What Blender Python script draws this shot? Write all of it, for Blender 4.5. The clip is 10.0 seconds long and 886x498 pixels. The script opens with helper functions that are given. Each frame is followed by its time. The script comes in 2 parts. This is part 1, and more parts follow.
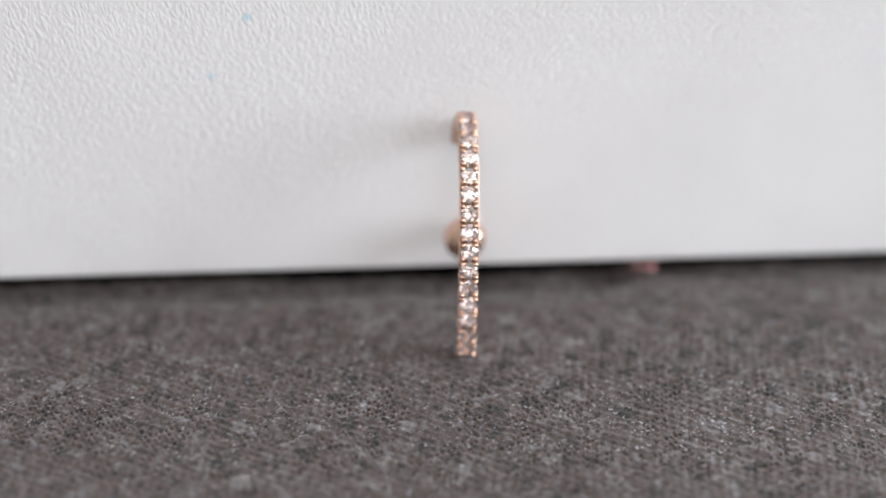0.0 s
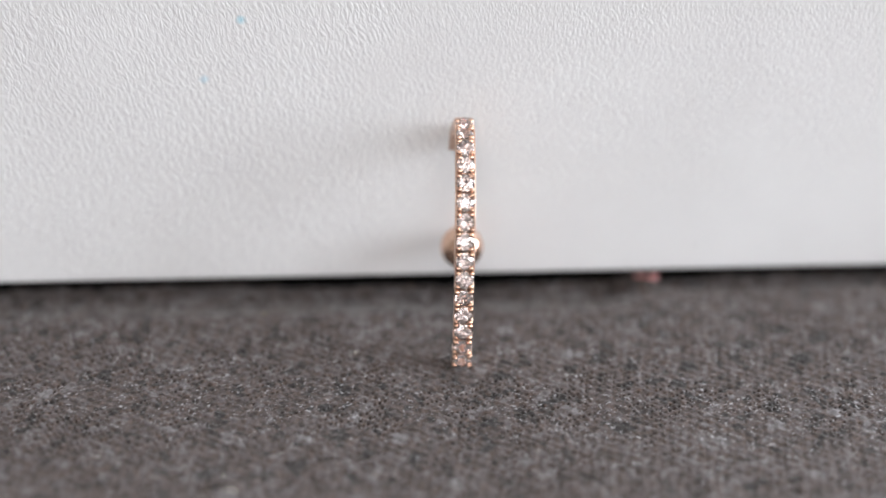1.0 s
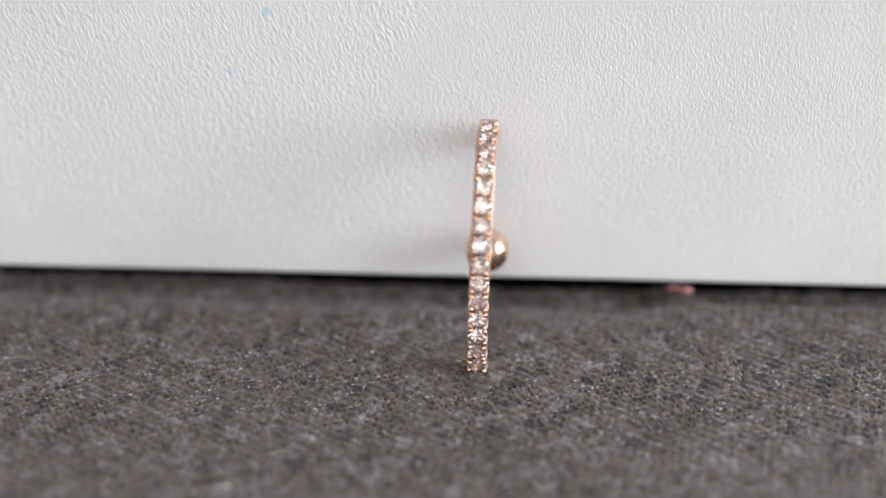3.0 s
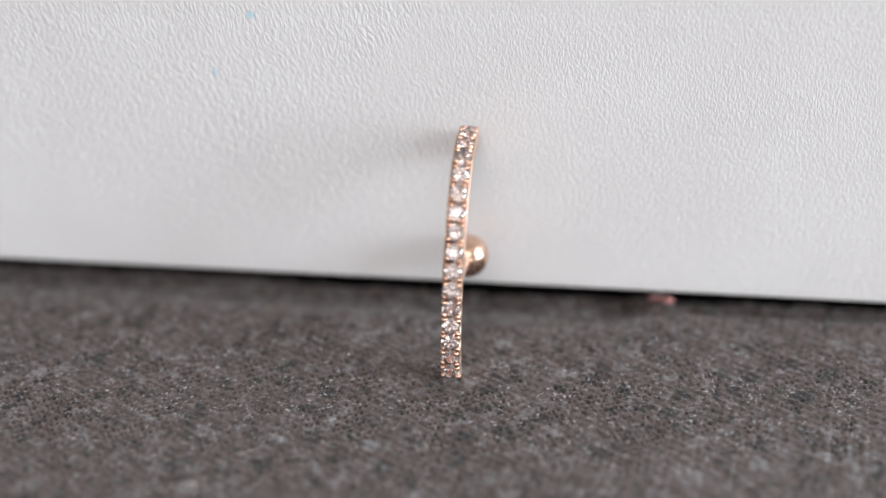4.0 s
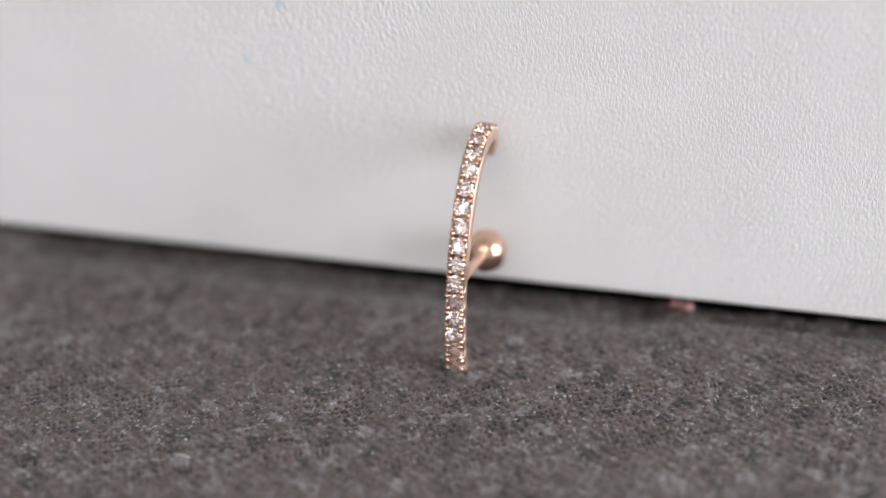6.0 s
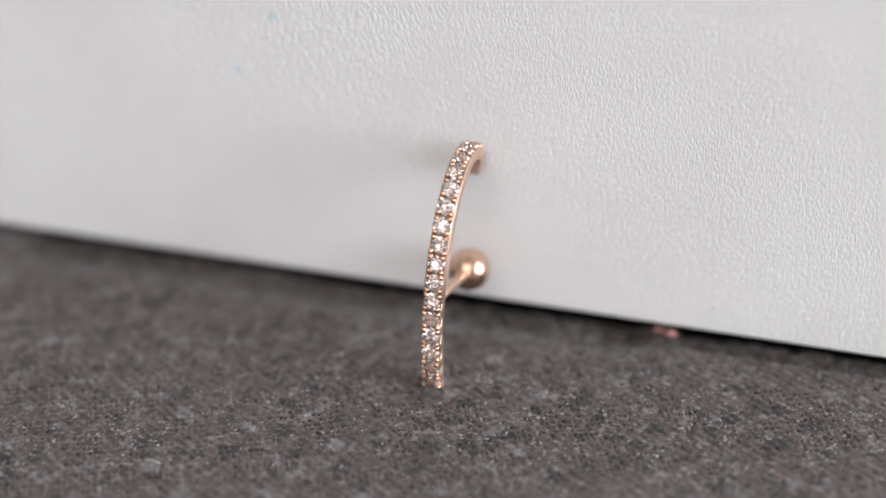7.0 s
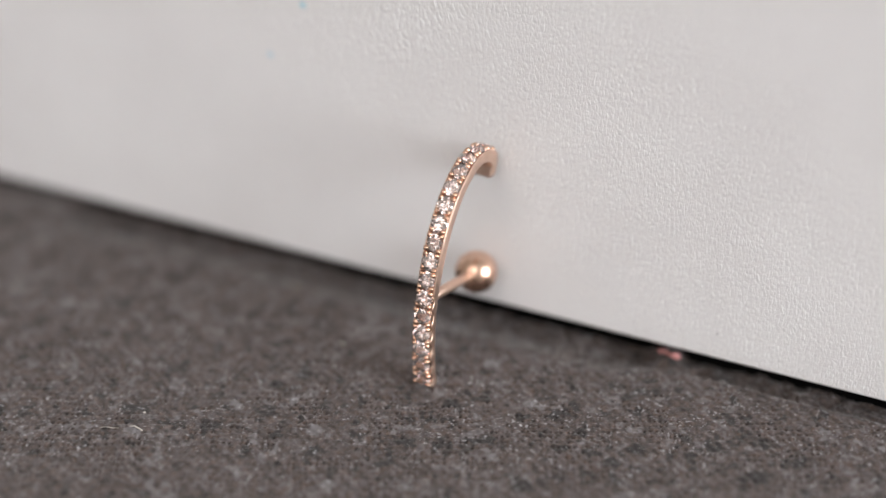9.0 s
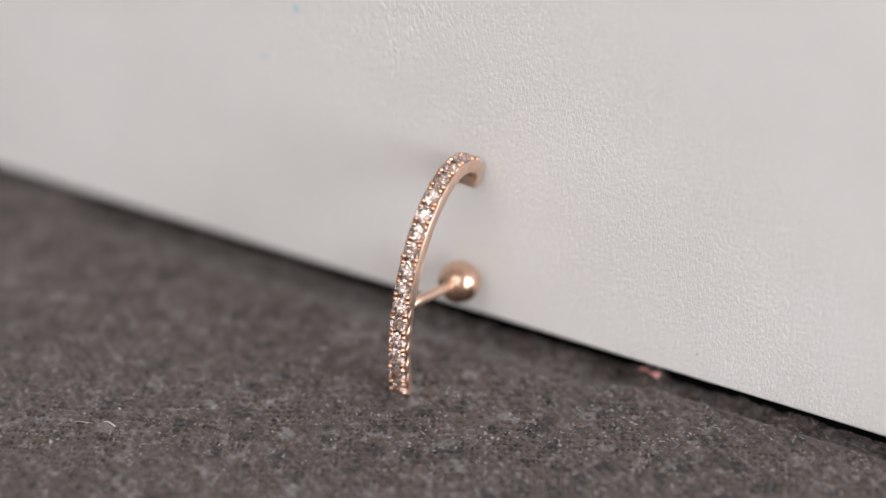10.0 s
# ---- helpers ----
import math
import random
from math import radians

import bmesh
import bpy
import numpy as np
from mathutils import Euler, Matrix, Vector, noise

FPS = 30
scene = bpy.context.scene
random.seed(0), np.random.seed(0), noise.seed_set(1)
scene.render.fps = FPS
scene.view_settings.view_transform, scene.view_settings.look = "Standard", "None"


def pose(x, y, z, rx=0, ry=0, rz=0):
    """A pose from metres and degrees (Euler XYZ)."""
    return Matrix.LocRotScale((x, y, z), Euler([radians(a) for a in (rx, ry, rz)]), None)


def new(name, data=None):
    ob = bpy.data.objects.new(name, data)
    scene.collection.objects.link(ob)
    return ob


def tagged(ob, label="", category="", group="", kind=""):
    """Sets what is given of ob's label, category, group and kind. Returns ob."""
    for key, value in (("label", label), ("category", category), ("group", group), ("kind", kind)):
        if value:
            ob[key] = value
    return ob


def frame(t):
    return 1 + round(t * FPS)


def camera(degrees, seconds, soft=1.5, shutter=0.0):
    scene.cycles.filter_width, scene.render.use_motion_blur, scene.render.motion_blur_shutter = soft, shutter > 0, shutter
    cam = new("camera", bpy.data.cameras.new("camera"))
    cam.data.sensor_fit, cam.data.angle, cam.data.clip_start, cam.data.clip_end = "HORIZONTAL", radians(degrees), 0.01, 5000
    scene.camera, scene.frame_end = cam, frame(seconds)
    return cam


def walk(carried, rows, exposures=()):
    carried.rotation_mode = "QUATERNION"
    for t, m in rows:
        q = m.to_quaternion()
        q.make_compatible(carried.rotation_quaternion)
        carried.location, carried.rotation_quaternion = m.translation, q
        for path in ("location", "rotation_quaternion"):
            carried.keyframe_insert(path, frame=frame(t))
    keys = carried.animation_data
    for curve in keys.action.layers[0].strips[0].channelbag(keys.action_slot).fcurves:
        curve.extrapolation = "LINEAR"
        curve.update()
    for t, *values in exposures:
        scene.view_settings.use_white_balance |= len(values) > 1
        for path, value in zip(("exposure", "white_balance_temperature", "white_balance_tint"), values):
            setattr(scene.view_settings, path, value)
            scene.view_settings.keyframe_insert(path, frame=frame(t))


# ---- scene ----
# Camera: a handheld macro shot that slides to the right round the earring.
cam = camera(28.20, 10.0, soft=1.6)
cam.data.dof.use_dof = True
cam.data.dof.focus_distance = 0.1291
cam.data.dof.aperture_fstop = 8.2
# seconds, x, y, z (metres), yaw, pitch, roll (degrees)
PATH = [
    (0.0, -0.01130, -0.11875, 0.08098, -4.83, -33.24, 0.96),
    (0.5, -0.00928, -0.11641, 0.08127, -4.42, -33.39, 0.94),
    (1.0, -0.00897, -0.11616, 0.08009, -3.88, -33.29, 0.97),
    (1.5, -0.00714, -0.11646, 0.07969, -2.38, -33.15, 0.59),
    (2.0, -0.00397, -0.11591, 0.07993, -1.26, -33.16, 0.01),
    (2.5, -0.00151, -0.11477, 0.08005, 0.13, -33.06, 0.17),
    (2.7, -0.00033, -0.11433, 0.07963, 1.14, -33.26, 0.14),
    (3.8, 0.00704, -0.11371, 0.08074, 4.56, -34.09, -0.08),
    (4.0, 0.00851, -0.11343, 0.08111, 5.18, -34.00, -0.07),
    (4.5, 0.01283, -0.11357, 0.08279, 7.61, -33.89, -0.43),
    (5.0, 0.01675, -0.11337, 0.08223, 9.10, -33.94, -0.38),
    (5.5, 0.02102, -0.11297, 0.08169, 11.45, -34.06, -1.06),
    (5.7, 0.02201, -0.11283, 0.08166, 12.42, -34.19, -1.31),
    (6.8, 0.02851, -0.11111, 0.08260, 15.60, -33.78, -1.11),
    (7.0, 0.02961, -0.11087, 0.08241, 16.08, -33.76, -0.73),
    (7.5, 0.03198, -0.11006, 0.08318, 18.03, -33.95, -0.32),
    (8.0, 0.03701, -0.10902, 0.08296, 19.80, -33.68, 0.13),
    (8.5, 0.04226, -0.10655, 0.08236, 21.91, -33.41, 0.21),
    (9.0, 0.04499, -0.10639, 0.08111, 24.48, -33.05, -0.02),
    (9.5, 0.04850, -0.10527, 0.08061, 26.35, -33.03, 0.04),
    (10.0, 0.05144, -0.10266, 0.08137, 27.59, -32.97, 0.51),
]
walk(cam, [(t, pose(x, y, z, 90 + pitch, 0, yaw) @ pose(0, 0, 0, 0, 0, roll)) for t, x, y, z, yaw, pitch, roll in PATH],
     exposures=[(0.0, 0.02, 6200, 10), (2.5, 0.01, 6220, 10.0), (5.0, -0.04, 6235, 10.2), (7.5, -0.11, 6350, 10.7), (10.0, -0.21, 6550, 11.9)])

MM = 0.001

# ---- world and light ----
world = bpy.data.worlds.new("sky")
scene.world = world
world.use_nodes = True
wn = world.node_tree
wn.nodes.clear()
sky = wn.nodes.new("ShaderNodeTexSky")
sky.sky_type = "NISHITA"
sky.sun_disc = False
sky.sun_elevation = radians(35)
sky.sun_rotation = radians(200)
back = wn.nodes.new("ShaderNodeBackground")
back.inputs["Strength"].default_value = 0.1
wout = wn.nodes.new("ShaderNodeOutputWorld")
wn.links.new(sky.outputs[0], back.inputs["Color"])
wn.links.new(back.outputs[0], wout.inputs["Surface"])

# Room round the table: right wall at x = 0.8 holds the window.
ROOM_X0, ROOM_X1, ROOM_Y0, ROOM_Y1, ROOM_H = -1.3, 0.8, -1.3, 0.9, 2.0
WIN_Y0, WIN_Y1, WIN_Z0, WIN_Z1 = -0.40, 0.80, 0.09, 0.55
FRONT_X0, FRONT_X1, FRONT_Z0, FRONT_Z1 = -0.52, 0.52, 0.75, 1.72


def window_or_fill_light(name, place, turn, width, height, watts, colour):
    lamp = bpy.data.lights.new(name, "AREA")
    lamp.shape, lamp.size, lamp.size_y = "RECTANGLE", width, height
    lamp.energy, lamp.color = watts, colour
    new(name, lamp).matrix_world = Matrix.Translation(place) @ turn


# daylight through the window beside the table, and a broad, dimmer fill lamp added behind the camera
window_or_fill_light("window_or_fill_light", (ROOM_X1 + 0.01, (WIN_Y0 + WIN_Y1) / 2, (WIN_Z0 + WIN_Z1) / 2), pose(0, 0, 0, 90, 0, 90),
             WIN_Y1 - WIN_Y0, WIN_Z1 - WIN_Z0, 30.0, (0.937, 0.97, 1.0))
window_or_fill_light("window_or_fill_light", ((FRONT_X0 + FRONT_X1) / 2, ROOM_Y0 - 0.01, (FRONT_Z0 + FRONT_Z1) / 2), pose(0, 0, 0, 90, 0, 0),
             FRONT_X1 - FRONT_X0, FRONT_Z1 - FRONT_Z0, 15.5, (1.0, 0.95, 0.905))


# ---- materials ----
def material(name):
    m = bpy.data.materials.new(name)
    m.use_nodes = True
    t = m.node_tree
    t.nodes.clear()
    out = t.nodes.new("ShaderNodeOutputMaterial")
    p = t.nodes.new("ShaderNodeBsdfPrincipled")
    t.links.new(p.outputs[0], out.inputs["Surface"])
    return m, t, p


def node(t, kind, **values):
    n = t.nodes.new(kind)
    for key, value in values.items():
        n.inputs[key.replace("_", " ")].default_value = value
    return n


def mapped(t, scale, turn=(0, 0, 0)):
    """Object coordinates, stretched and turned."""
    c = t.nodes.new("ShaderNodeTexCoord")
    m = t.nodes.new("ShaderNodeMapping")
    m.vector_type = "TEXTURE"
    m.inputs["Scale"].default_value = scale
    m.inputs["Rotation"].default_value = [radians(a) for a in turn]
    t.links.new(c.outputs["Object"], m.inputs["Vector"])
    return m.outputs[0]


def noise_of(t, vec, scale, detail=2.0, rough=0.5, distort=0.0):
    n = node(t, "ShaderNodeTexNoise", Scale=scale, Detail=detail, Roughness=rough, Distortion=distort)
    t.links.new(vec, n.inputs["Vector"])
    return n.outputs["Fac"]


def ramp(t, fac, *stops):
    r = t.nodes.new("ShaderNodeValToRGB")
    e = r.color_ramp.elements
    while len(e) < len(stops):
        e.new(0.5)
    for k, (at, c) in enumerate(stops):
        e[k].position = at
        e[k].color = (*c, 1) if len(c) == 3 else (c[0], c[0], c[0], 1)
    t.links.new(fac, r.inputs[0])
    return r.outputs[0]


def mix(t, fac, a, b, mode="MIX"):
    m = t.nodes.new("ShaderNodeMix")
    m.data_type, m.blend_type = "RGBA", mode
    for k, v in ((0, fac), (6, a), (7, b)):
        if hasattr(v, "is_output"):
            t.links.new(v, m.inputs[k])
        else:
            m.inputs[k].default_value = v if k == 0 or len(v) == 4 else (*v, 1)
    return m.outputs[2]


def calc(t, op, a, b=0.0):
    m = t.nodes.new("ShaderNodeMath")
    m.operation = op
    for k, v in ((0, a), (1, b)):
        if hasattr(v, "is_output"):
            t.links.new(v, m.inputs[k])
        else:
            m.inputs[k].default_value = v
    return m.outputs[0]


def bump(t, p, height, distance, strength=1.0):
    b = node(t, "ShaderNodeBump", Strength=strength, Distance=distance)
    t.links.new(height, b.inputs["Height"])
    t.links.new(b.outputs[0], p.inputs["Normal"])


def spot(t, place, radius):
    """1 at a place of the object, falling to 0 at the radius, with a ragged edge."""
    c = t.nodes.new("ShaderNodeTexCoord")
    d = t.nodes.new("ShaderNodeVectorMath")
    d.operation = "DISTANCE"
    d.inputs[1].default_value = place
    t.links.new(c.outputs["Object"], d.inputs[0])
    rag = noise_of(t, c.outputs["Object"], 2500.0, 2.0)
    far = calc(t, "ADD", d.outputs["Value"], calc(t, "MULTIPLY", calc(t, "SUBTRACT", rag, 0.5), radius * 0.9))
    m = t.nodes.new("ShaderNodeMapRange")
    m.inputs[1].default_value, m.inputs[2].default_value = radius, radius * 0.2
    t.links.new(far, m.inputs[0])
    return m.outputs[0]


def cloth_material():
    m, t, p = material("heathered_cloth")
    def blotch(size_u, size_v, detail=3.0, rough=0.6):
        return noise_of(t, mapped(t, (size_u * MM, size_v * MM, MM), (0, 0, WEAVE)), 1.0, detail, rough)

    tone = calc(t, "ADD", calc(t, "MULTIPLY", blotch(1.3, 1.0), 0.26), calc(t, "MULTIPLY", blotch(0.45, 0.38), 0.34))
    tone = calc(t, "ADD", tone, calc(t, "MULTIPLY", blotch(0.17, 0.2, 2.0), 0.40))
    base = ramp(t, tone, (0.39, (0.0231, 0.0168, 0.0138)), (0.46, (0.0500, 0.0385, 0.0329)), (0.53, (0.0660, 0.0521, 0.0455)), (0.61, (0.1115, 0.0919, 0.0823)))
    hue = ramp(t, blotch(0.6, 0.5, 3.0), (0.36, (1.15, 0.965, 0.86)), (0.62, (1.0, 1.0, 1.09)))
    base = mix(t, 1.0, base, hue, "MULTIPLY")
    yarn_and_gap_shade = t.nodes.new("ShaderNodeAttribute")
    yarn_and_gap_shade.attribute_name = "yarn_and_gap_shade"
    base = mix(t, ramp(t, yarn_and_gap_shade.outputs["Fac"], (0.0, (0.0,)), (1.0, (0.75,))), base, (0.185, 0.174, 0.180))
    # the dark side holds dark yarn and the shade painted into the weave gaps
    base = mix(t, ramp(t, calc(t, "MULTIPLY", yarn_and_gap_shade.outputs["Fac"], -1.0), (0.0, (0.0,)), (1.0, (0.95,))), base, (0.016, 0.013, 0.012))
    # pale fibres and the white glints on them, put into the colour
    fleck_glint = t.nodes.new("ShaderNodeAttribute")
    fleck_glint.attribute_name = "fleck_glint"
    base = mix(t, calc(t, "MULTIPLY", fleck_glint.outputs["Fac"], 0.7), base, (0.42, 0.41, 0.42))
    # finest pale specks: lint and the sparkle of fibres, painted as colour
    lint = ramp(t, blotch(0.07, 0.07, 2.0), (0.655, (0.0,)), (0.73, (1.0,)))
    base = mix(t, calc(t, "MULTIPLY", lint, 0.6), base, (0.42, 0.40, 0.39))
    t.links.new(base, p.inputs["Base Color"])
    p.inputs["Roughness"].default_value = 0.9
    p.inputs["Sheen Weight"].default_value = 0.15
    p.inputs["Sheen Roughness"].default_value = 0.5
    bump(t, p, noise_of(t, mapped(t, (0.07 * MM, 0.09 * MM, 0.1 * MM), (0, 0, WEAVE)), 1.0, 3.0), 0.05 * MM, 0.35)
    return m


def leather_material():
    m, t, p = material("white_leatherette")
    def wrinkles(size_x, size_z, turn, sway, fold):
        """Creases that run up the front, swaying; their height."""
        vec = mapped(t, (size_x * MM, size_x * MM, size_z * MM), (0, turn, 0))
        comb = t.nodes.new("ShaderNodeCombineXYZ")
        t.links.new(calc(t, "MULTIPLY", noise_of(t, mapped(t, (2.2 * MM,) * 3), 1.0, 2.0), sway), comb.inputs[0])
        add = t.nodes.new("ShaderNodeVectorMath")
        add.operation = "ADD"
        t.links.new(vec, add.inputs[0])
        t.links.new(comb.outputs[0], add.inputs[1])
        v = node(t, "ShaderNodeTexVoronoi", Scale=0.75, Randomness=1.0)
        v.feature = "DISTANCE_TO_EDGE"
        t.links.new(add.outputs[0], v.inputs["Vector"])
        folds = ramp(t, v.outputs["Distance"], (0.0, (0.0,)), (0.3, (1.0,)))
        return calc(t, "ADD", calc(t, "MULTIPLY", folds, fold), noise_of(t, add.outputs[0], 0.9, 2.0, 0.6, 0.3))

    tight = wrinkles(0.20, 0.42, -6, 1.7, 0.30)
    loose = wrinkles(0.27, 0.66, -20, 2.6, 0.34)
    place = t.nodes.new("ShaderNodeSeparateXYZ")
    t.links.new(mapped(t, (MM,) * 3), place.inputs[0])
    where = calc(t, "ADD", calc(t, "MULTIPLY", place.outputs[0], 0.035), noise_of(t, mapped(t, (9 * MM,) * 3), 1.0, 2.0))
    where = ramp(t, where, (0.25, (1.0,)), (0.55, (0.0,)))
    pores = noise_of(t, mapped(t, (0.10 * MM, 0.10 * MM, 0.13 * MM)), 1.0, 2.0)
    h = calc(t, "ADD", calc(t, "MULTIPLY", calc(t, "MULTIPLY", tight, 1.3), calc(t, "SUBTRACT", 1.0, where)), calc(t, "MULTIPLY", calc(t, "MULTIPLY", loose, 1.45), where))
    h = calc(t, "ADD", h, calc(t, "MULTIPLY", pores, 0.40))
    worn = ramp(t, noise_of(t, mapped(t, (3.4 * MM, 3.4 * MM, 2.4 * MM)), 1.0, 2.0), (0.34, (0.75,)), (0.62, (1.0,)))
    bump(t, p, calc(t, "MULTIPLY", h, worn), 0.058 * MM, 0.9)
    base = ramp(t, noise_of(t, mapped(t, (14 * MM,) * 3), 1.0, 4.0, 0.6), (0.3, (0.77, 0.755, 0.75)), (0.7, (0.82, 0.81, 0.805)))
    for place, radius, colour, amount in BOX_MARKS:
        base = mix(t, calc(t, "MULTIPLY", spot(t, place, radius), amount), base, colour)
    t.links.new(base, p.inputs["Base Color"])
    p.inputs["Roughness"].default_value = 0.45
    return m


def gold_material(name, rough, grain, dark, light):
    m, t, p = material(name)
    c = ramp(t, noise_of(t, mapped(t, (0.5 * MM,) * 3), 1.0, 3.0), (0.3, dark), (0.7, light))
    t.links.new(c, p.inputs["Base Color"])
    p.inputs["Metallic"].default_value = 1.0
    r = ramp(t, noise_of(t, mapped(t, (0.12 * MM,) * 3), 1.0, 3.0), (0.3, (rough * 0.75,)), (0.7, (rough * 1.3,)))
    t.links.new(r, p.inputs["Roughness"])
    bump(t, p, noise_of(t, mapped(t, (0.15 * MM,) * 3), 1.0, 3.0), 0.01 * MM, grain)
    return m


def plain_material(name, colour, rough=0.8, size=0.3):
    m, t, p = material(name)
    n = noise_of(t, mapped(t, (size,) * 3), 3.0, 4.0)
    dark = tuple(0.9 * c for c in colour)
    t.links.new(ramp(t, n, (0.3, dark), (0.7, colour)), p.inputs["Base Color"])
    p.inputs["Roughness"].default_value = rough
    bump(t, p, n, size * 0.01, 0.2)
    return m


def gem_material():
    m, t, p = material("clear_stone")
    # pink tint paints in the gold that the clear stones reflect
    p.inputs["Base Color"].default_value = (0.97, 0.80, 0.755, 1)
    p.inputs["Roughness"].default_value = 0.0
    p.inputs["IOR"].default_value = 2.1
    p.inputs["Transmission Weight"].default_value = 1.0
    return m


WEAVE = 25.0          # degrees between the weave and the box front
LEAN = 0.0808         # how far the box front leans back per metre of height
EDGE = 1.12 * MM      # height of the box front's lower edge over the cloth
# stains on the box front: place in the box's own coordinates, radius, colour, amount
BOX_MARKS = [
    ((-16.1 * MM, 1.85 * MM, 22.9 * MM), 0.42 * MM, (0.30, 0.62, 0.72), 0.7),
    ((-19.05 * MM, 1.50 * MM, 18.25 * MM), 0.45 * MM, (0.45, 0.68, 0.80), 0.5),
    ((19.1 * MM, 0.27 * MM, 3.3 * MM), 0.14 * MM, (0.25, 0.24, 0.24), 0.6),
]

CLOTH = cloth_material()
LEATHER = leather_material()
GOLD = gold_material("rose_gold_polished", 0.20, 0.8, (0.65, 0.40, 0.285), (0.77, 0.52, 0.39))
GOLD_BAND = gold_material("rose_gold_brushed", 0.38, 1.0, (0.73, 0.51, 0.395), (0.82, 0.60, 0.475))
GOLD_BALL = gold_material("rose_gold_satin", 0.23, 0.7, (0.70, 0.445, 0.325), (0.82, 0.58, 0.45))
GEM = gem_material()
PAINT = plain_material("pale_wall_paint", (0.72, 0.71, 0.69))
PAINT_DARK = plain_material("beige_wall_paint", (0.42, 0.385, 0.35))
# near black without gloss: stands in for deep shade under box and cloth
BLACK = plain_material("shade_black", (0.004, 0.004, 0.004), 1.0, 0.003)
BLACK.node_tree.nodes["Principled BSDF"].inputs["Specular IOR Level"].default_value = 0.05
PINK = plain_material("pink_paper", (0.55, 0.25, 0.235), 0.7, 0.001)
LINT = plain_material("pale_lint", (0.60, 0.56, 0.50), 0.8, 0.0005)
FUZZ = plain_material("grey_fibre", (0.21, 0.195, 0.19), 0.7, 0.002)
LINT_YELLOW = plain_material("straw_lint", (0.24, 0.19, 0.13), 0.8, 0.0005)


# ---- building helpers ----
def mesh_of(name, bm, mat, smooth=True):
    me = bpy.data.meshes.new(name)
    bm.normal_update()
    bm.to_mesh(me)
    bm.free()
    me.materials.append(mat)
    for f in me.polygons:
        f.use_smooth = smooth
    return me


def part(name, bm, mat, parent=None, label="", smooth=True):
    ob = new(name, mesh_of(name, bm, mat, smooth))
    if parent is not None:
        ob.parent = parent
    return tagged(ob, label) if label else ob


def block(bm, x0, x1, y0, y1, z0, z1):
    v = [bm.verts.new((x, y, z)) for x in (x0, x1) for y in (y0, y1) for z in (z0, z1)]
    for f in ((0, 1, 3, 2), (4, 6, 7, 5), (0, 4, 5, 1), (2, 3, 7, 6), (0, 2, 6, 4), (1, 5, 7, 3)):
        bm.faces.new([v[k] for k in f])


def tube(bm, points, radii, sides=10):
    """A round tube through points, closed at both ends."""
    rings = []
    for k, c in enumerate(points):
        c = Vector(c)
        d = (Vector(points[min(k + 1, len(points) - 1)]) - Vector(points[max(k - 1, 0)])).normalized()
        a = d.cross(Vector((0.2, 0.3, 1.0))).normalized()
        b = d.cross(a)
        r = radii[k]
        rings.append([bm.verts.new(c + r * (math.cos(s) * a + math.sin(s) * b)) for s in (2 * math.pi * i / sides for i in range(sides))])
    for p, q in zip(rings, rings[1:]):
        for i in range(sides):
            bm.faces.new((p[i], p[(i + 1) % sides], q[(i + 1) % sides], q[i]))
    bm.faces.new(rings[0][::-1])
    bm.faces.new(rings[-1])


def lathe(name, profile, sides, closed=False):
    """A gold mesh turned round the z axis from (radius, height) pairs in mm; the ends are capped, or joined to one another."""
    bm = bmesh.new()
    rings = [[bm.verts.new((r * MM * math.cos(2 * math.pi * i / sides), r * MM * math.sin(2 * math.pi * i / sides), z * MM)) for i in range(sides)] for r, z in profile]
    for p, q in zip(rings, rings[1:] + rings[:1] if closed else rings[1:]):
        for i in range(sides):
            bm.faces.new((p[i], p[(i + 1) % sides], q[(i + 1) % sides], q[i]))
    if not closed:
        bm.faces.new(rings[0][::-1])
        bm.faces.new(rings[-1])
    bmesh.ops.recalc_face_normals(bm, faces=bm.faces)
    return mesh_of(name, bm, GOLD)


# ---- room ----
def build_room():
    t = 0.12

    def wall(name, mat, label, *blocks):
        bm = bmesh.new()
        for b in blocks:
            block(bm, *b)
        tagged(part(name, bm, mat, smooth=False), label, "wall", kind="structure")

    x0, x1, y0, y1, h, low = ROOM_X0, ROOM_X1, ROOM_Y0, ROOM_Y1, ROOM_H, -0.02
    wall("wall_west", PAINT_DARK, "plain beige painted wall", (x0 - t, x0, y0 - t, y1 + t, low, h))
    wall("wall_north", PAINT_DARK, "plain beige painted wall", (x0, x1, y1, y1 + t, low, h))
    # the south opening only holds the added fill lamp
    wall("wall_south", PAINT, "plain pale painted wall with an opening for window or fill light",
         (x0, FRONT_X0, y0 - t, y0, low, h), (FRONT_X1, x1, y0 - t, y0, low, h),
         (FRONT_X0, FRONT_X1, y0 - t, y0, low, FRONT_Z0), (FRONT_X0, FRONT_X1, y0 - t, y0, FRONT_Z1, h))
    wall("wall_east", PAINT, "plain pale painted wall with an opening for window or fill light",
         (x1, x1 + t, y0 - t, WIN_Y0, low, h), (x1, x1 + t, WIN_Y1, y1 + t, low, h),
         (x1, x1 + t, WIN_Y0, WIN_Y1, low, WIN_Z0), (x1, x1 + t, WIN_Y0, WIN_Y1, WIN_Z1, h))
    bm = bmesh.new()
    block(bm, x0 - t, x1 + t, y0 - t, y1 + t, h, h + t)
    tagged(part("ceiling", bm, PAINT, smooth=False), "plain pale ceiling", "ceiling", kind="structure")


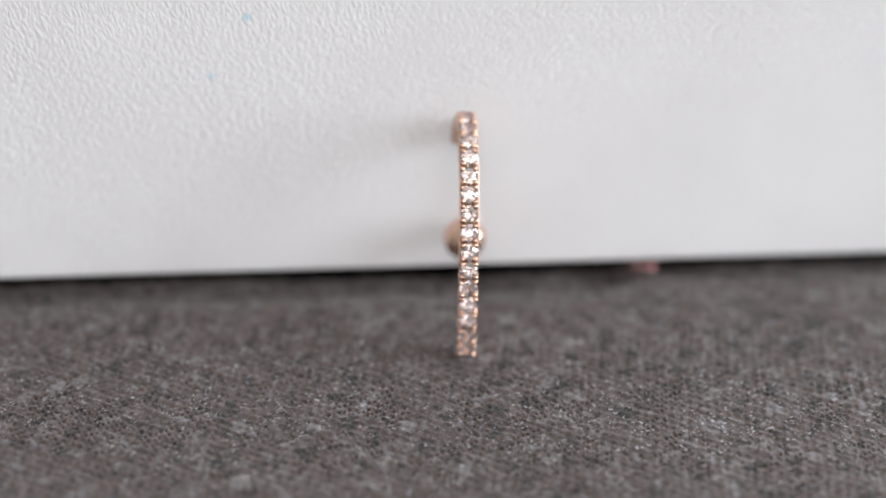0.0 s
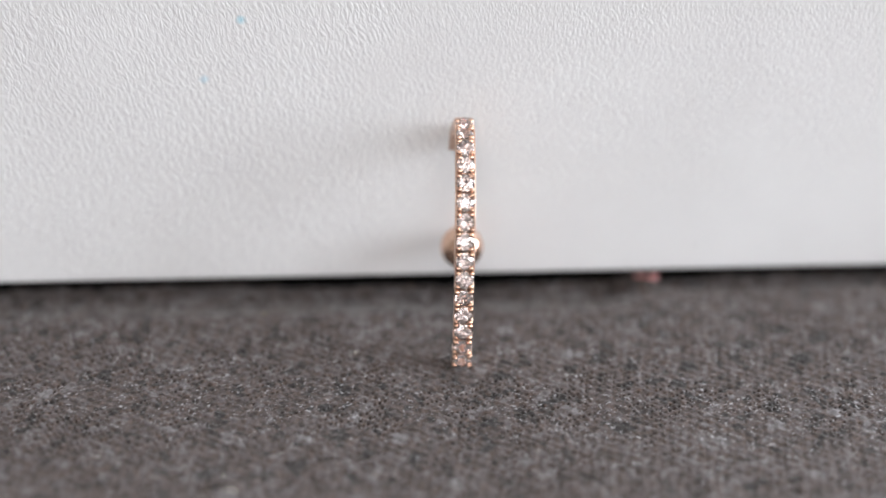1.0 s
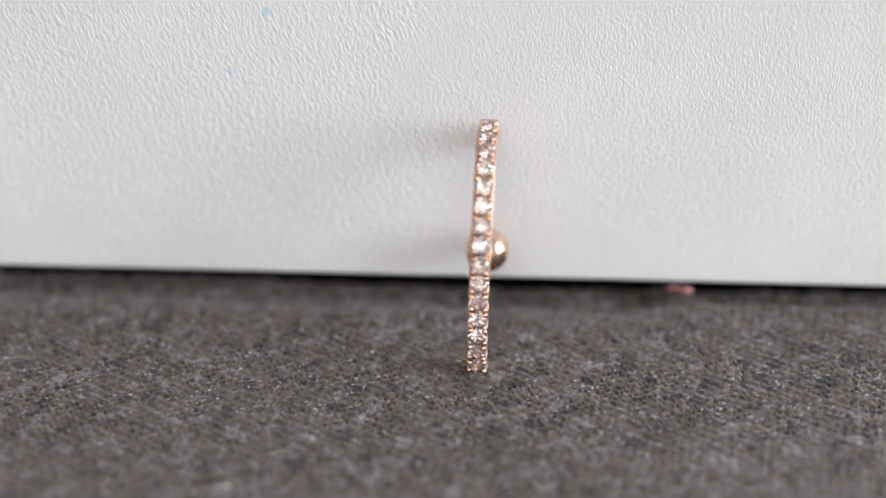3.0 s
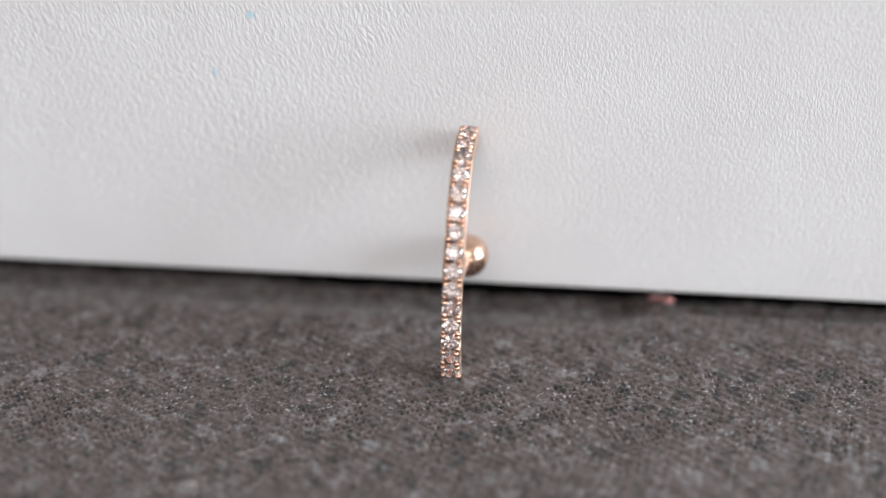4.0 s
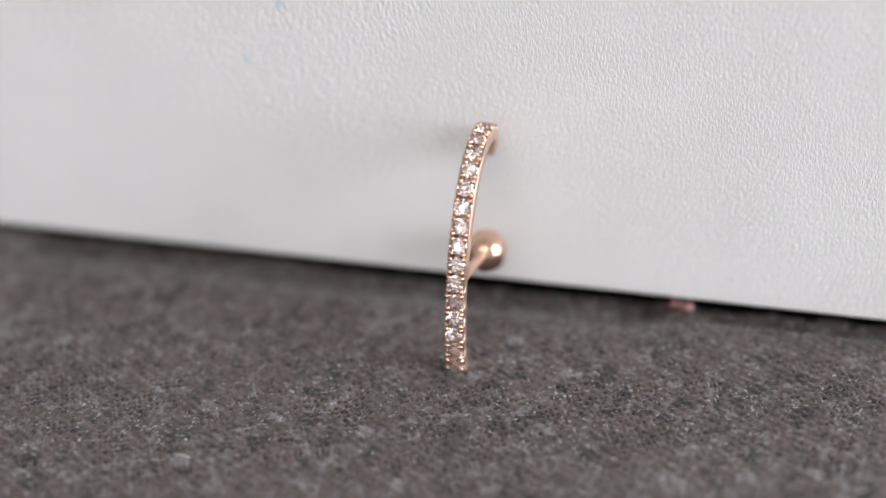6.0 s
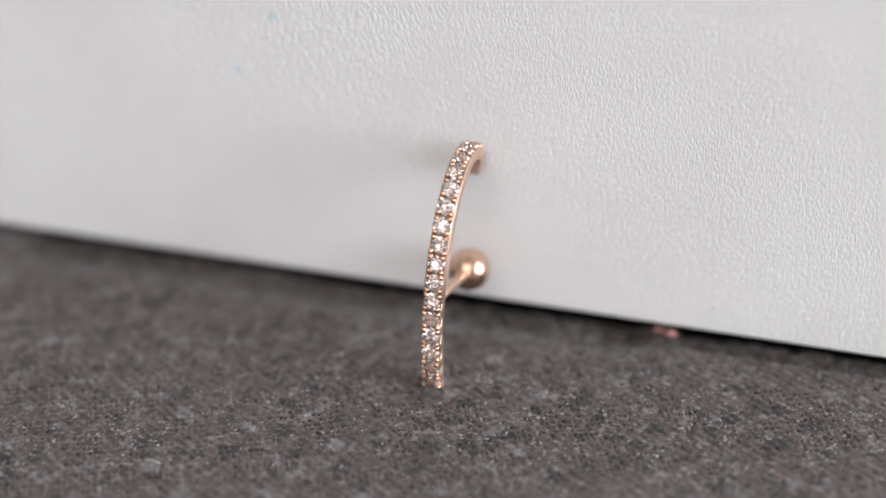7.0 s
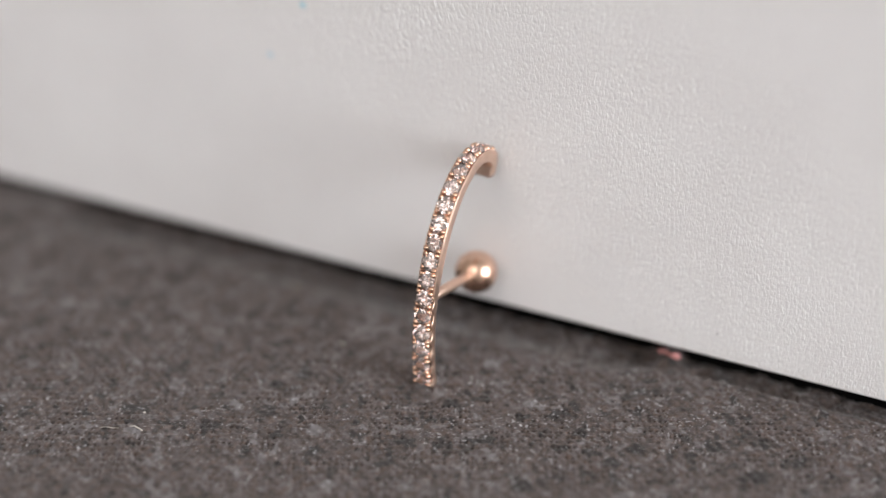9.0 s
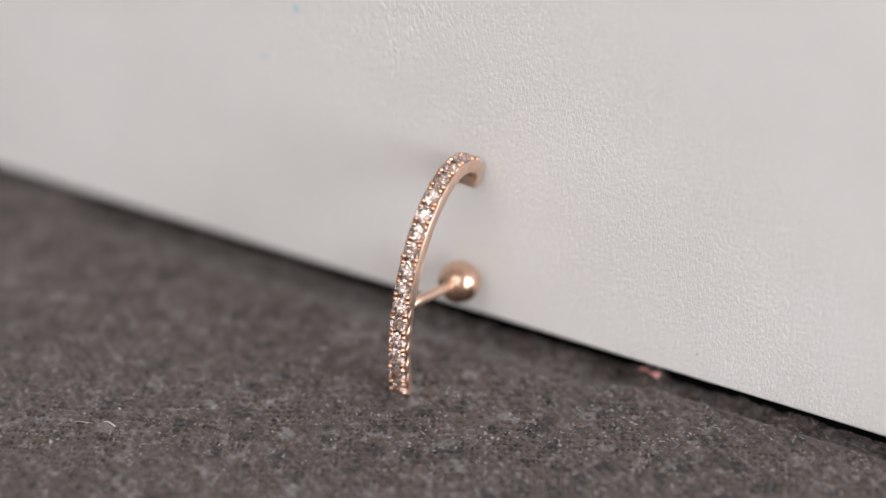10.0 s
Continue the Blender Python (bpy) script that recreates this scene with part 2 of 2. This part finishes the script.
# ---- cloth ----
# thick places in the yarn: x, y, radius (mm)
DARK_SLUBS = [(4.2, -16.7, 0.60), (10.4, -9.8, 0.55), (12.5, -10.9, 0.40), (16.9, -11.0, 0.50), (15.8, -13.1, 0.40), (6.7, -14.5, 0.45), (10.7, -18.1, 0.50),
              (25.8, -10.4, 0.60), (27.6, -7.6, 0.60), (22.2, -16.2, 0.50), (29.2, -10.7, 0.35), (25.1, -6.6, 0.45), (21.8, -8.5, 0.50), (-28.0, -26.4, 0.60),
              (-4.5, -15.3, 0.25), (-9.1, -13.2, 0.40), (-18.1, -15.4, 0.30), (-18.9, -22.1, 0.50), (2.4, -11.8, 0.35), (-12.1, -21.3, 0.40), (-10.5, -15.0, 0.40), (19.7, -8.4, 0.40)]
PALE_SLUBS = [(8.0, -9.2, 0.50), (3.3, -6.0, 0.60), (26.7, -16.9, 0.50), (7.7, -16.1, 0.40), (-21.7, -17.0, 0.50), (-30.9, -12.5, 0.60), (-12.0, -18.5, 0.50),
              (22.0, -18.3, 0.50), (-5.2, -18.7, 0.50), (-17.4, -24.2, 0.60), (16.0, -9.0, 0.40), (-8.7, -21.7, 0.30)]


def spread(lo, hi, step, far_lo, far_hi):
    """Coordinates, close together from lo to hi and ever wider apart out to the far ends."""
    mid = list(np.arange(lo, hi + step / 2, step))
    left, right, s = [], [], step
    x = lo
    while x > far_lo:
        s *= 1.35
        x = max(x - s, far_lo)
        left.append(x)
    x, s = mid[-1], step
    while x < far_hi:
        s *= 1.35
        x = min(x + s, far_hi)
        right.append(x)
    return np.array(left[::-1] + mid + right)


def value_noise(x, y, cell, seed):
    """Smooth random values on a square lattice, 0 to 1."""
    rng = np.random.default_rng(seed)
    table = rng.random((256, 256))
    u, v = x / cell, y / cell
    i, j = np.floor(u).astype(int), np.floor(v).astype(int)
    a, b = u - i, v - j
    a, b = a * a * (3 - 2 * a), b * b * (3 - 2 * b)
    g = lambda p, q: table[p % 256, q % 256]
    return (g(i, j) * (1 - a) + g(i + 1, j) * a) * (1 - b) + (g(i, j + 1) * (1 - a) + g(i + 1, j + 1) * a) * b


def build_cloth():
    xs = spread(-38 * MM, 46 * MM, 0.068 * MM, -1.42, 1.22)
    ys = spread(-36 * MM, 4.8 * MM, 0.068 * MM, -1.62, 1.02)
    X, Y = np.meshgrid(xs, ys)
    c, s = math.cos(radians(WEAVE)), math.sin(radians(WEAVE))
    U, V = (c * X + s * Y) / MM, (-s * X + c * Y) / MM
    U = U + 0.4 * (value_noise(U, V, 3.1, 1) - 0.5) + 0.06 * (value_noise(U, V, 0.7, 2) - 0.5)
    V = V + 0.4 * (value_noise(U, V, 2.9, 3) - 0.5) + 0.07 * (value_noise(U, V, 0.8, 4) - 0.5)
    pu, pv = 0.42, 0.58
    a, b = U / pu, V / pv
    ia, ib = np.floor(a).astype(int), np.floor(b).astype(int)
    fa, fb = a - ia - 0.5, b - ib - 0.5
    flip = np.where((ia + ib) % 2 == 0, 1.0, -1.0)
    over = flip * np.cos(math.pi * fa) * np.cos(math.pi * fb)
    # pinholes where four threads meet, and gaps between neighbouring threads, each of its own depth
    table = np.random.default_rng(11).random((3, 512, 512))
    ca, cb = np.round(a).astype(int), np.round(b).astype(int)
    ea, eb = (a - ca) * pu, (b - cb) * pv
    patch = np.clip((value_noise(U, V, 2.6, 5) * 0.6 + value_noise(U, V, 1.1, 6) * 0.4 - 0.34) * 4, 0, 1)
    # darker and paler thick places in the yarn
    rag = value_noise(U, V, 0.35, 21) * 0.6 + value_noise(U, V, 0.16, 22) * 0.4
    yarn_and_gap_shade = np.zeros_like(U)
    for sign, slubs in ((-1, DARK_SLUBS), (1, PALE_SLUBS)):
        for x, y, r in slubs:
            d = np.hypot(X / MM - x, (Y / MM - y) * 1.1) / r
            yarn_and_gap_shade += sign * np.clip(((1.75 if sign < 0 else 1.45) - d - (rag - 0.5) * 1.3) * 1.6, 0, 1)
    dots = value_noise(U, V, 0.8, 23) * 0.65 + value_noise(U, V, 0.3, 24) * 0.35
    pales = value_noise(U, V, 0.95, 25) * 0.6 + value_noise(U, V, 0.32, 26) * 0.4
    yarn_and_gap_shade += np.clip((pales - 0.66) * 8, 0, 0.6) - np.clip((dots - 0.645) * 8, 0, 0.9)
    # single stitches of a darker or paler yarn
    stitch = table[1][ia % 512, ib % 512]
    yarn_and_gap_shade += 0.20 * np.clip((stitch - 0.80) * 8, 0, 1) - 0.32 * np.clip((0.20 - stitch) * 8, 0, 1) + 0.30 * (table[2][ia % 512, ib % 512] - 0.5)
    # yarn that turns darker and paler along its length, in both directions of the weave
    run = np.where(flip > 0, value_noise(a - fa - 0.5, V / 2.2, 1.0, 33), value_noise(U / 2.6, b - fb - 0.5, 1.0, 34))
    yarn_and_gap_shade += 0.42 * (run - 0.5)
    # flecks of pale fibre with their glints painted in, a thread wide or less
    fleck_glint = np.clip((value_noise(U, V, 0.15, 27) - 0.775 - 0.16 * value_noise(U, V, 1.3, 28)) * 12, 0, 1.0)
    yarn_and_gap_shade = np.clip(yarn_and_gap_shade, -1, 1)
    deep = table[0][ca % 512, cb % 512] * 0.55 + patch * 0.72 - 0.25 * np.maximum(yarn_and_gap_shade, 0)
    size = np.clip((deep - 0.72) * 2.2, 0, 1)
    # a small oblong gap: its walls are steep and its floor is yarn with the shade painted in
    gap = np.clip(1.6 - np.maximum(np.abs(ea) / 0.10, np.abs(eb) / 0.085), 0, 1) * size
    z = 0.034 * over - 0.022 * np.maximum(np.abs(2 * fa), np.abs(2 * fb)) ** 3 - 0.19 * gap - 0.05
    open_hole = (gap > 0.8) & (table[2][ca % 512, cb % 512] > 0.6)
    # darken the colour on gap floors, as shade on top of the relief
    yarn_and_gap_shade = np.where(gap > 0.3, np.minimum(yarn_and_gap_shade, -0.42 * gap), yarn_and_gap_shade)
    z += 0.10 * (value_noise(U, V, 3.7, 8) - 0.9) + 0.08 * (value_noise(U, V, 0.55, 12) - 0.8) + 0.035 * (value_noise(U, V, 0.2, 9) - 0.8)
    # the cloth sinks, rucked unevenly, towards the foot of the box, and stands up once under the scrap
    reach = 3.7 - 2.6 * np.clip((X / MM - 11) / 5, 0, 1)
    foot = np.clip((Y / MM + reach) / (reach + 0.5), 0, 1)
    foot = foot * foot * (3 - 2 * foot) * np.clip((4.5 - Y / MM) / 0.3, 0, 1)
    ruck = 0.9 * value_noise(X / MM, Y / MM, 0.9, 31) + 0.45 * value_noise(X / MM, Y / MM, 0.35, 32) - 0.42
    sink = 1.25 + 0.24 * np.exp(-((X / MM - 2) / 13) ** 2) - 0.15 * np.clip((X / MM - 17) / 4, 0, 1) - 0.25 * np.clip((-X / MM - 8) / 14, 0, 1)
    z += foot * (np.clip(0.5 * ruck, -0.05, 0.5) - sink * (1 - 0.9 * np.exp(-((X / MM - 15.3) / 0.9) ** 2) * np.clip((Y / MM + 0.5) / 0.6, 0, 1)))
    near = ((X > -39 * MM) & (X < 47 * MM) & (Y > -37 * MM) & (Y < 5.5 * MM))
    z = np.where(near, z, -0.12) * MM
    n, k = X.shape[1], X.shape[0]
    co = np.stack([X, Y, z], -1).reshape(-1, 3)
    q = (np.arange(k - 1)[:, None] * n + np.arange(n - 1)[None]).ravel()
    quads = np.stack([q, q + 1, q + n + 1, q + n], 1)
    gone = (open_hole & near).ravel()
    quads = quads[gone[quads].sum(1) < 3]
    me = bpy.data.meshes.new("ground")
    me.vertices.add(len(co))
    me.vertices.foreach_set("co", co.ravel().astype(np.float32))
    me.loops.add(quads.size)
    me.loops.foreach_set("vertex_index", quads.ravel().astype(np.int32))
    me.polygons.add(len(quads))
    me.polygons.foreach_set("loop_start", (np.arange(len(quads)) * 4).astype(np.int32))
    me.polygons.foreach_set("use_smooth", np.ones(len(quads), dtype=bool))
    me.update(calc_edges=True)
    me.attributes.new("yarn_and_gap_shade", "FLOAT", "POINT").data.foreach_set("value", yarn_and_gap_shade.ravel().astype(np.float32))
    me.attributes.new("fleck_glint", "FLOAT", "POINT").data.foreach_set("value", fleck_glint.ravel().astype(np.float32))
    me.materials.append(CLOTH)
    tagged(new("ground", me), "dark grey heathered woven cloth lying flat", "cloth", kind="structure")
    # unseen black sheet, added so the open pinholes show as dark shade
    bm = bmesh.new()
    block(bm, -1.42, 1.22, -1.62, 1.02, -5 * MM, -3.2 * MM)
    tagged(part("backing", bm, BLACK, smooth=False), "black sheet added under the woven cloth to darken its pinholes", "padding", kind="structure")


# ---- box ----
def build_box():
    box = new("display_box")
    tagged(box, "white leatherette box with a slightly sloping front", "box")
    top, deep, r = 62 * MM, 90 * MM, 0.3 * MM
    prof = []
    for k in range(11):
        a = radians(180 + 88 * k / 10)
        prof.append((r + r * math.cos(a), EDGE + r + r * math.sin(a)))
    prof = [(LEAN * (z - 0) + y, z) for y, z in prof]
    prof += [(deep - r, EDGE), (deep, EDGE + r), (deep, top)]
    for k in range(6):
        a = radians(90 + 80 * k / 5)
        prof.append((LEAN * top + 1.5 * MM + 1.5 * MM * math.cos(a), top + 1.5 * MM * math.sin(a)))
    bm = bmesh.new()
    x0, x1 = -85 * MM, 95 * MM
    rows = [[bm.verts.new((x, y, z)) for y, z in prof] for x in (x0, x1)]
    m = len(prof)
    for i in range(m):
        bm.faces.new((rows[0][i], rows[0][(i + 1) % m], rows[1][(i + 1) % m], rows[1][i]))
    bm.faces.new(rows[0][::-1])
    bm.faces.new(rows[1])
    bmesh.ops.recalc_face_normals(bm, faces=bm.faces)
    part("body", bm, LEATHER, box, smooth=False)
    # set-back base; its black colour paints the shade under the overhang
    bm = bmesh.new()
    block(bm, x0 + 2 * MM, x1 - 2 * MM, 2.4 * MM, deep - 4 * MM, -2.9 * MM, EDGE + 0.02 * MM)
    part("base", bm, BLACK, box, "base set back under the box, coloured black for the shade there", smooth=False)


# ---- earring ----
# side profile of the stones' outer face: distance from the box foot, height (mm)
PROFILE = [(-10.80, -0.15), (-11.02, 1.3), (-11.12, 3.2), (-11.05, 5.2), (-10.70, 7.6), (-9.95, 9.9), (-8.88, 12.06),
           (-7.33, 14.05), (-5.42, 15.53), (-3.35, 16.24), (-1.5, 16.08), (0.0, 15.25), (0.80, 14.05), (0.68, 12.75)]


def curve_points(knots, steps=14):
    """A smooth curve through the knots."""
    pts = [Vector((a, b)) for a, b in knots]
    pts = [2 * pts[0] - pts[1]] + pts + [2 * pts[-1] - pts[-2]]
    out = []
    for k in range(1, len(pts) - 2):
        p0, p1, p2, p3 = pts[k - 1 : k + 3]
        for i in range(steps):
            u = i / steps
            out.append(0.5 * (2 * p1 + (p2 - p0) * u + (2 * p0 - 5 * p1 + 4 * p2 - p3) * u * u + (3 * p1 - p0 - 3 * p2 + p3) * u**3))
    out.append(pts[-2])
    return out


def at_length(line, s):
    """The point and the direction at a length along a line."""
    for p, q in zip(line, line[1:]):
        d = (q - p).length
        if s <= d or q is line[-1]:
            return p + (q - p) * (s / d), (q - p).normalized()
        s -= d


def gem_mesh():
    """A round brilliant cut, 1 across, its girdle at height 0."""
    bm = bmesh.new()
    ring = lambda r, z, n, off: [bm.verts.new((r * math.cos(2 * math.pi * (i + off) / n), r * math.sin(2 * math.pi * (i + off) / n), z)) for i in range(n)]
    table = ring(0.20, 0.18, 8, 0)
    star = ring(0.35, 0.125, 8, 0.5)
    top = ring(0.5, 0.015, 16, 0)
    low = ring(0.5, -0.015, 16, 0)
    pav = ring(0.225, -0.275, 8, 0.5)
    tip = bm.verts.new((0.03, -0.02, -0.42))
    bm.faces.new(table)
    for i in range(8):
        j = (i + 1) % 8
        bm.faces.new((table[i], star[i], table[j]))
        bm.faces.new((table[i], star[i - 1], top[2 * i], star[i]))
        bm.faces.new((star[i], top[2 * i], top[2 * i + 1]))
        bm.faces.new((star[i], top[2 * i + 1], top[(2 * i + 2) % 16]))
        bm.faces.new((low[2 * i], pav[i], low[2 * i + 1]))
        bm.faces.new((low[2 * i + 1], pav[i], low[(2 * i + 2) % 16]))
        bm.faces.new((low[2 * i], pav[i - 1], tip, pav[i]))
    for i in range(16):
        j = (i + 1) % 16
        bm.faces.new((top[i], low[i], low[j], top[j]))
    bmesh.ops.recalc_face_normals(bm, faces=bm.faces)
    return mesh_of("gemstone", bm, GEM, smooth=False)


def build_earring():
    earring = new("earring")
    tagged(earring, "rose gold hook earring set with clear stones standing on the cloth", "earring")
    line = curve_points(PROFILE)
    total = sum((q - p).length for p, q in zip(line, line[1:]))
    # the outward side is to the left of the way up
    half = 0.74

    pitch, first, stones = 1.448, 0.78, 17

    def bend(s):
        """The hook's end is bent a little sideways."""
        return -0.33 * max(0.0, (s - total + 4.2) / 4.2) ** 1.3

    def lowered(s):
        """1 along the front's lower half, where the rails are cut down, and 0 further up."""
        return min(1.0, max(0.0, (9.4 - s) / 2.2))

    def outward(d):
        return Vector((-d.y, d.x))

    # band: a bar with a grooved outer face, swept along the curve
    section = [(-half, -0.24), (-half * 0.95, -0.16), (-half * 0.86, -0.20), (-half * 0.72, -0.85), (half * 0.72, -0.85), (half * 0.86, -0.20), (half * 0.95, -0.16), (half, -0.24),
               (half, -1.06), (half * 0.88, -1.16), (-half * 0.88, -1.16), (-half, -1.06)]
    bm = bmesh.new()
    rings = []
    count = 320
    for k in range(count + 1):
        p, d = at_length(line, total * k / count)
        n = outward(d)
        off = bend(total * k / count)
        # along the lower front the walls are cut out in a scallop beside each stone
        along = total * k / count
        cut = 0.55 * lowered(along) * (0.25 + 0.75 * (0.5 + 0.5 * math.cos(2 * math.pi * (along - first) / pitch)) ** 0.7)
        rings.append([bm.verts.new(((x * (1 - 0.14 * cut) + off) * MM, (p.x + n.x * o) * MM, (p.y + n.y * o) * MM)) for x, o in ((x, o - cut if o > -0.5 else o) for x, o in section)])
    m = len(section)
    for a, b in zip(rings, rings[1:]):
        for i in range(m):
            bm.faces.new((a[i], a[(i + 1) % m], b[(i + 1) % m], b[i]))
    # the band is hollow: each end shows a rim round a small cavity
    for ring, inner in ((rings[0], rings[8]), (rings[-1], rings[-9])):
        mid = sum((v.co for v in ring), Vector()) / m
        deep = sum((v.co for v in inner), Vector()) / m
        rim = [bm.verts.new(mid + (v.co - mid) * 0.66) for v in ring]
        pit = [bm.verts.new(deep + (v.co - deep) * 0.6) for v in inner]
        for i in range(m):
            j = (i + 1) % m
            bm.faces.new((ring[i], ring[j], rim[j], rim[i]))
            bm.faces.new((rim[i], rim[j], pit[j], pit[i]))
        bm.faces.new(pit)
    bmesh.ops.recalc_face_normals(bm, faces=bm.faces)
    part("band", bm, GOLD_BAND, earring, "smooth rose gold band with raised side walls")

    # stones in shared-prong seats
    gm = gem_mesh()
    seat = lathe("seat", [(0.66, -0.13), (0.69, -0.16), (0.69, -0.32), (0.58, -0.62), (0.30, -0.62), (0.30, -0.52), (0.62, -0.16)], 20, closed=True)
    # a prong is a short round pillar with a domed head
    dome = [(0.215 * math.sin(radians(a)), -0.215 + 0.215 * math.cos(radians(a))) for a in (12, 32, 52, 72, 90)]
    prong = lathe("prong", [(0.16, -0.75), (0.175, -0.42), (0.215, -0.30)] + dome[::-1], 12)
    rng = random.Random(3)

    def frame_at(s):
        p, d = at_length(line, s)
        n = outward(d)
        z = Vector((0, n.x, n.y))
        y = Vector((0, d.x, d.y))
        x = y.cross(z)
        r = Matrix((x, y, z)).transposed().to_4x4()
        return Matrix.Translation((bend(s) * MM, p.x * MM, p.y * MM)) @ r

    for k in range(stones):
        f = frame_at(first + pitch * k)
        c = new("seat", seat)
        c.parent = earring
        c.matrix_basis = f @ pose(0, 0, -0.16 * MM)
        g = new("gemstone", gm)
        g.parent = c
        tagged(g, "clear round faceted stone")
        g.matrix_basis = pose(0, 0, 0.01 * MM, rng.uniform(-9, 9), rng.uniform(-9, 9), rng.uniform(0, 45)) @ Matrix.Scale(1.36 * MM, 4)
    for k in range(stones + 1):
        for side in (-1, 1):
            for along in ((-0.20, 0.20) if k else (0.38,)):
                f = frame_at(first + pitch * (k - 0.5) + along + rng.uniform(-0.02, 0.02))
                b = new("prong", prong)
                b.parent = earring
                b.matrix_basis = f @ pose(side * (0.47 + 0.05 * lowered(first + pitch * (k - 0.5)) + rng.uniform(-0.03, 0.03)) * MM, 0, (0.12 + rng.uniform(-0.04, 0.03)) * MM, rng.uniform(-8, 8), side * rng.uniform(-4, 10))

    # post and ball
    start, ball = Vector((0.05, -10.0, 7.5)), Vector((0.10, -1.93, 5.10))
    bm = bmesh.new()
    tube(bm, [start * MM, start.lerp(ball, 0.3) * MM, start.lerp(ball, 0.85) * MM, ball * MM], [0.39 * MM] * 4, 20)
    part("post", bm, GOLD_BAND, earring, "plain rose gold post")
    way = (ball - start).normalized()
    bm = bmesh.new()
    bmesh.ops.create_uvsphere(bm, u_segments=40, v_segments=24, radius=1.66 * MM)
    bmesh.ops.translate(bm, vec=ball * MM, verts=bm.verts)
    knob = part("ball_back", bm, GOLD_BALL, earring, "polished rose gold ball")
    bm = bmesh.new()
    tube(bm, [(ball - way * 1.74) * MM, (ball - way * 1.70) * MM, (ball - way * 1.2) * MM], [0.48 * MM, 0.53 * MM, 0.55 * MM], 20)
    part("collar", bm, GOLD_BALL, knob)
    earring.matrix_basis = pose(0.2 * MM, 0, 0, 0, 0.4, -2.5)
    return earring


# ---- small things ----
def build_scraps():
    bm = bmesh.new()
    tube(bm, [(14.4 * MM, 0.70 * MM, 0.14 * MM), (14.7 * MM, 0.62 * MM, 0.20 * MM), (15.2 * MM, 0.62 * MM, 0.16 * MM), (15.6 * MM, 0.45 * MM, 0.17 * MM),
              (15.85 * MM, 0.34 * MM, 0.28 * MM), (16.2 * MM, 0.30 * MM, 0.30 * MM), (16.4 * MM, 0.34 * MM, 0.2 * MM)],
         [0.06 * MM, 0.16 * MM, 0.11 * MM, 0.13 * MM, 0.26 * MM, 0.27 * MM, 0.08 * MM], 10)
    for v in bm.verts:
        v.co += 0.16 * MM * Vector((noise.noise(v.co * 2500), noise.noise(v.co * 2500 + Vector((7, 1, 3))), noise.noise(v.co * 2500 + Vector((2, 9, 5)))))
    tagged(part("paper_scrap", bm, PINK), "tiny pink scrap lying under the box edge", "scrap")
    for pts, radii, label in (([(-17.6, -24.15, 0.12), (-17.25, -24.02, 0.18), (-16.9, -24.08, 0.16), (-16.5, -24.12, 0.06)], (0.026, 0.050, 0.054, 0.034), "pale loose fibre lying on the cloth"),
                              ([(-19.6, -25.1, 0.0), (-19.2, -24.85, 0.06), (-18.7, -24.75, 0.05), (-18.3, -24.5, -0.02)], (0.012, 0.022, 0.024, 0.012), "thin pale fibre half sunk in the cloth")):
        bm = bmesh.new()
        tube(bm, [tuple(c * MM for c in p) for p in pts], [r * MM for r in radii], 6)
        tagged(part("fibre", bm, LINT), label, "fibre", group="loose fibres on the cloth")
    for x, y, r, mat, label in ((-8.2, -8.45, 0.12, LINT, "pale lint speck caught in the cloth"), (-17.6, -22.2, 0.10, LINT, "pale lint speck caught in the cloth"),
                                (-15.3, -3.1, 0.18, LINT_YELLOW, "straw-coloured lint speck caught in the cloth")):
        bm = bmesh.new()
        bmesh.ops.create_icosphere(bm, subdivisions=2, radius=r * MM)
        for v in bm.verts:
            v.co *= 0.75 + 0.5 * noise.noise(v.co * 4000)
            v.co.x *= 1.6
            v.co.z *= 0.6
            v.co += Vector((x, y, 0.0)) * MM
        tagged(part("lint_speck", bm, mat), label, "lint", group="lint specks on the cloth")


def build_fuzz():
    rng = random.Random(8)
    bm = bmesh.new()
    for _ in range(700):
        x, y, a = rng.uniform(-33, 36), rng.uniform(-32, -0.4), rng.uniform(0, 2 * math.pi)
        if math.hypot(x, y + 11) < 1.2:
            continue
        n, step, r, h = rng.randint(3, 6), rng.uniform(0.07, 0.16), rng.uniform(0.010, 0.017), rng.uniform(0.0, 0.05)
        pts = []
        for k in range(n):
            pts.append((x * MM, y * MM, (-0.06 + h + 0.10 * math.sin(math.pi * k / (n - 1))) * MM))
            a += rng.uniform(-0.7, 0.7)
            x, y = x + step * math.cos(a), y + step * math.sin(a)
        tube(bm, pts, [r * MM] * n, 4)
    tagged(part("cloth_fuzz", bm, FUZZ), "fine pale fibres standing out of the grey cloth", "fuzz", kind="stuff")


build_room()
build_cloth()
build_box()
build_earring()
build_scraps()
build_fuzz()
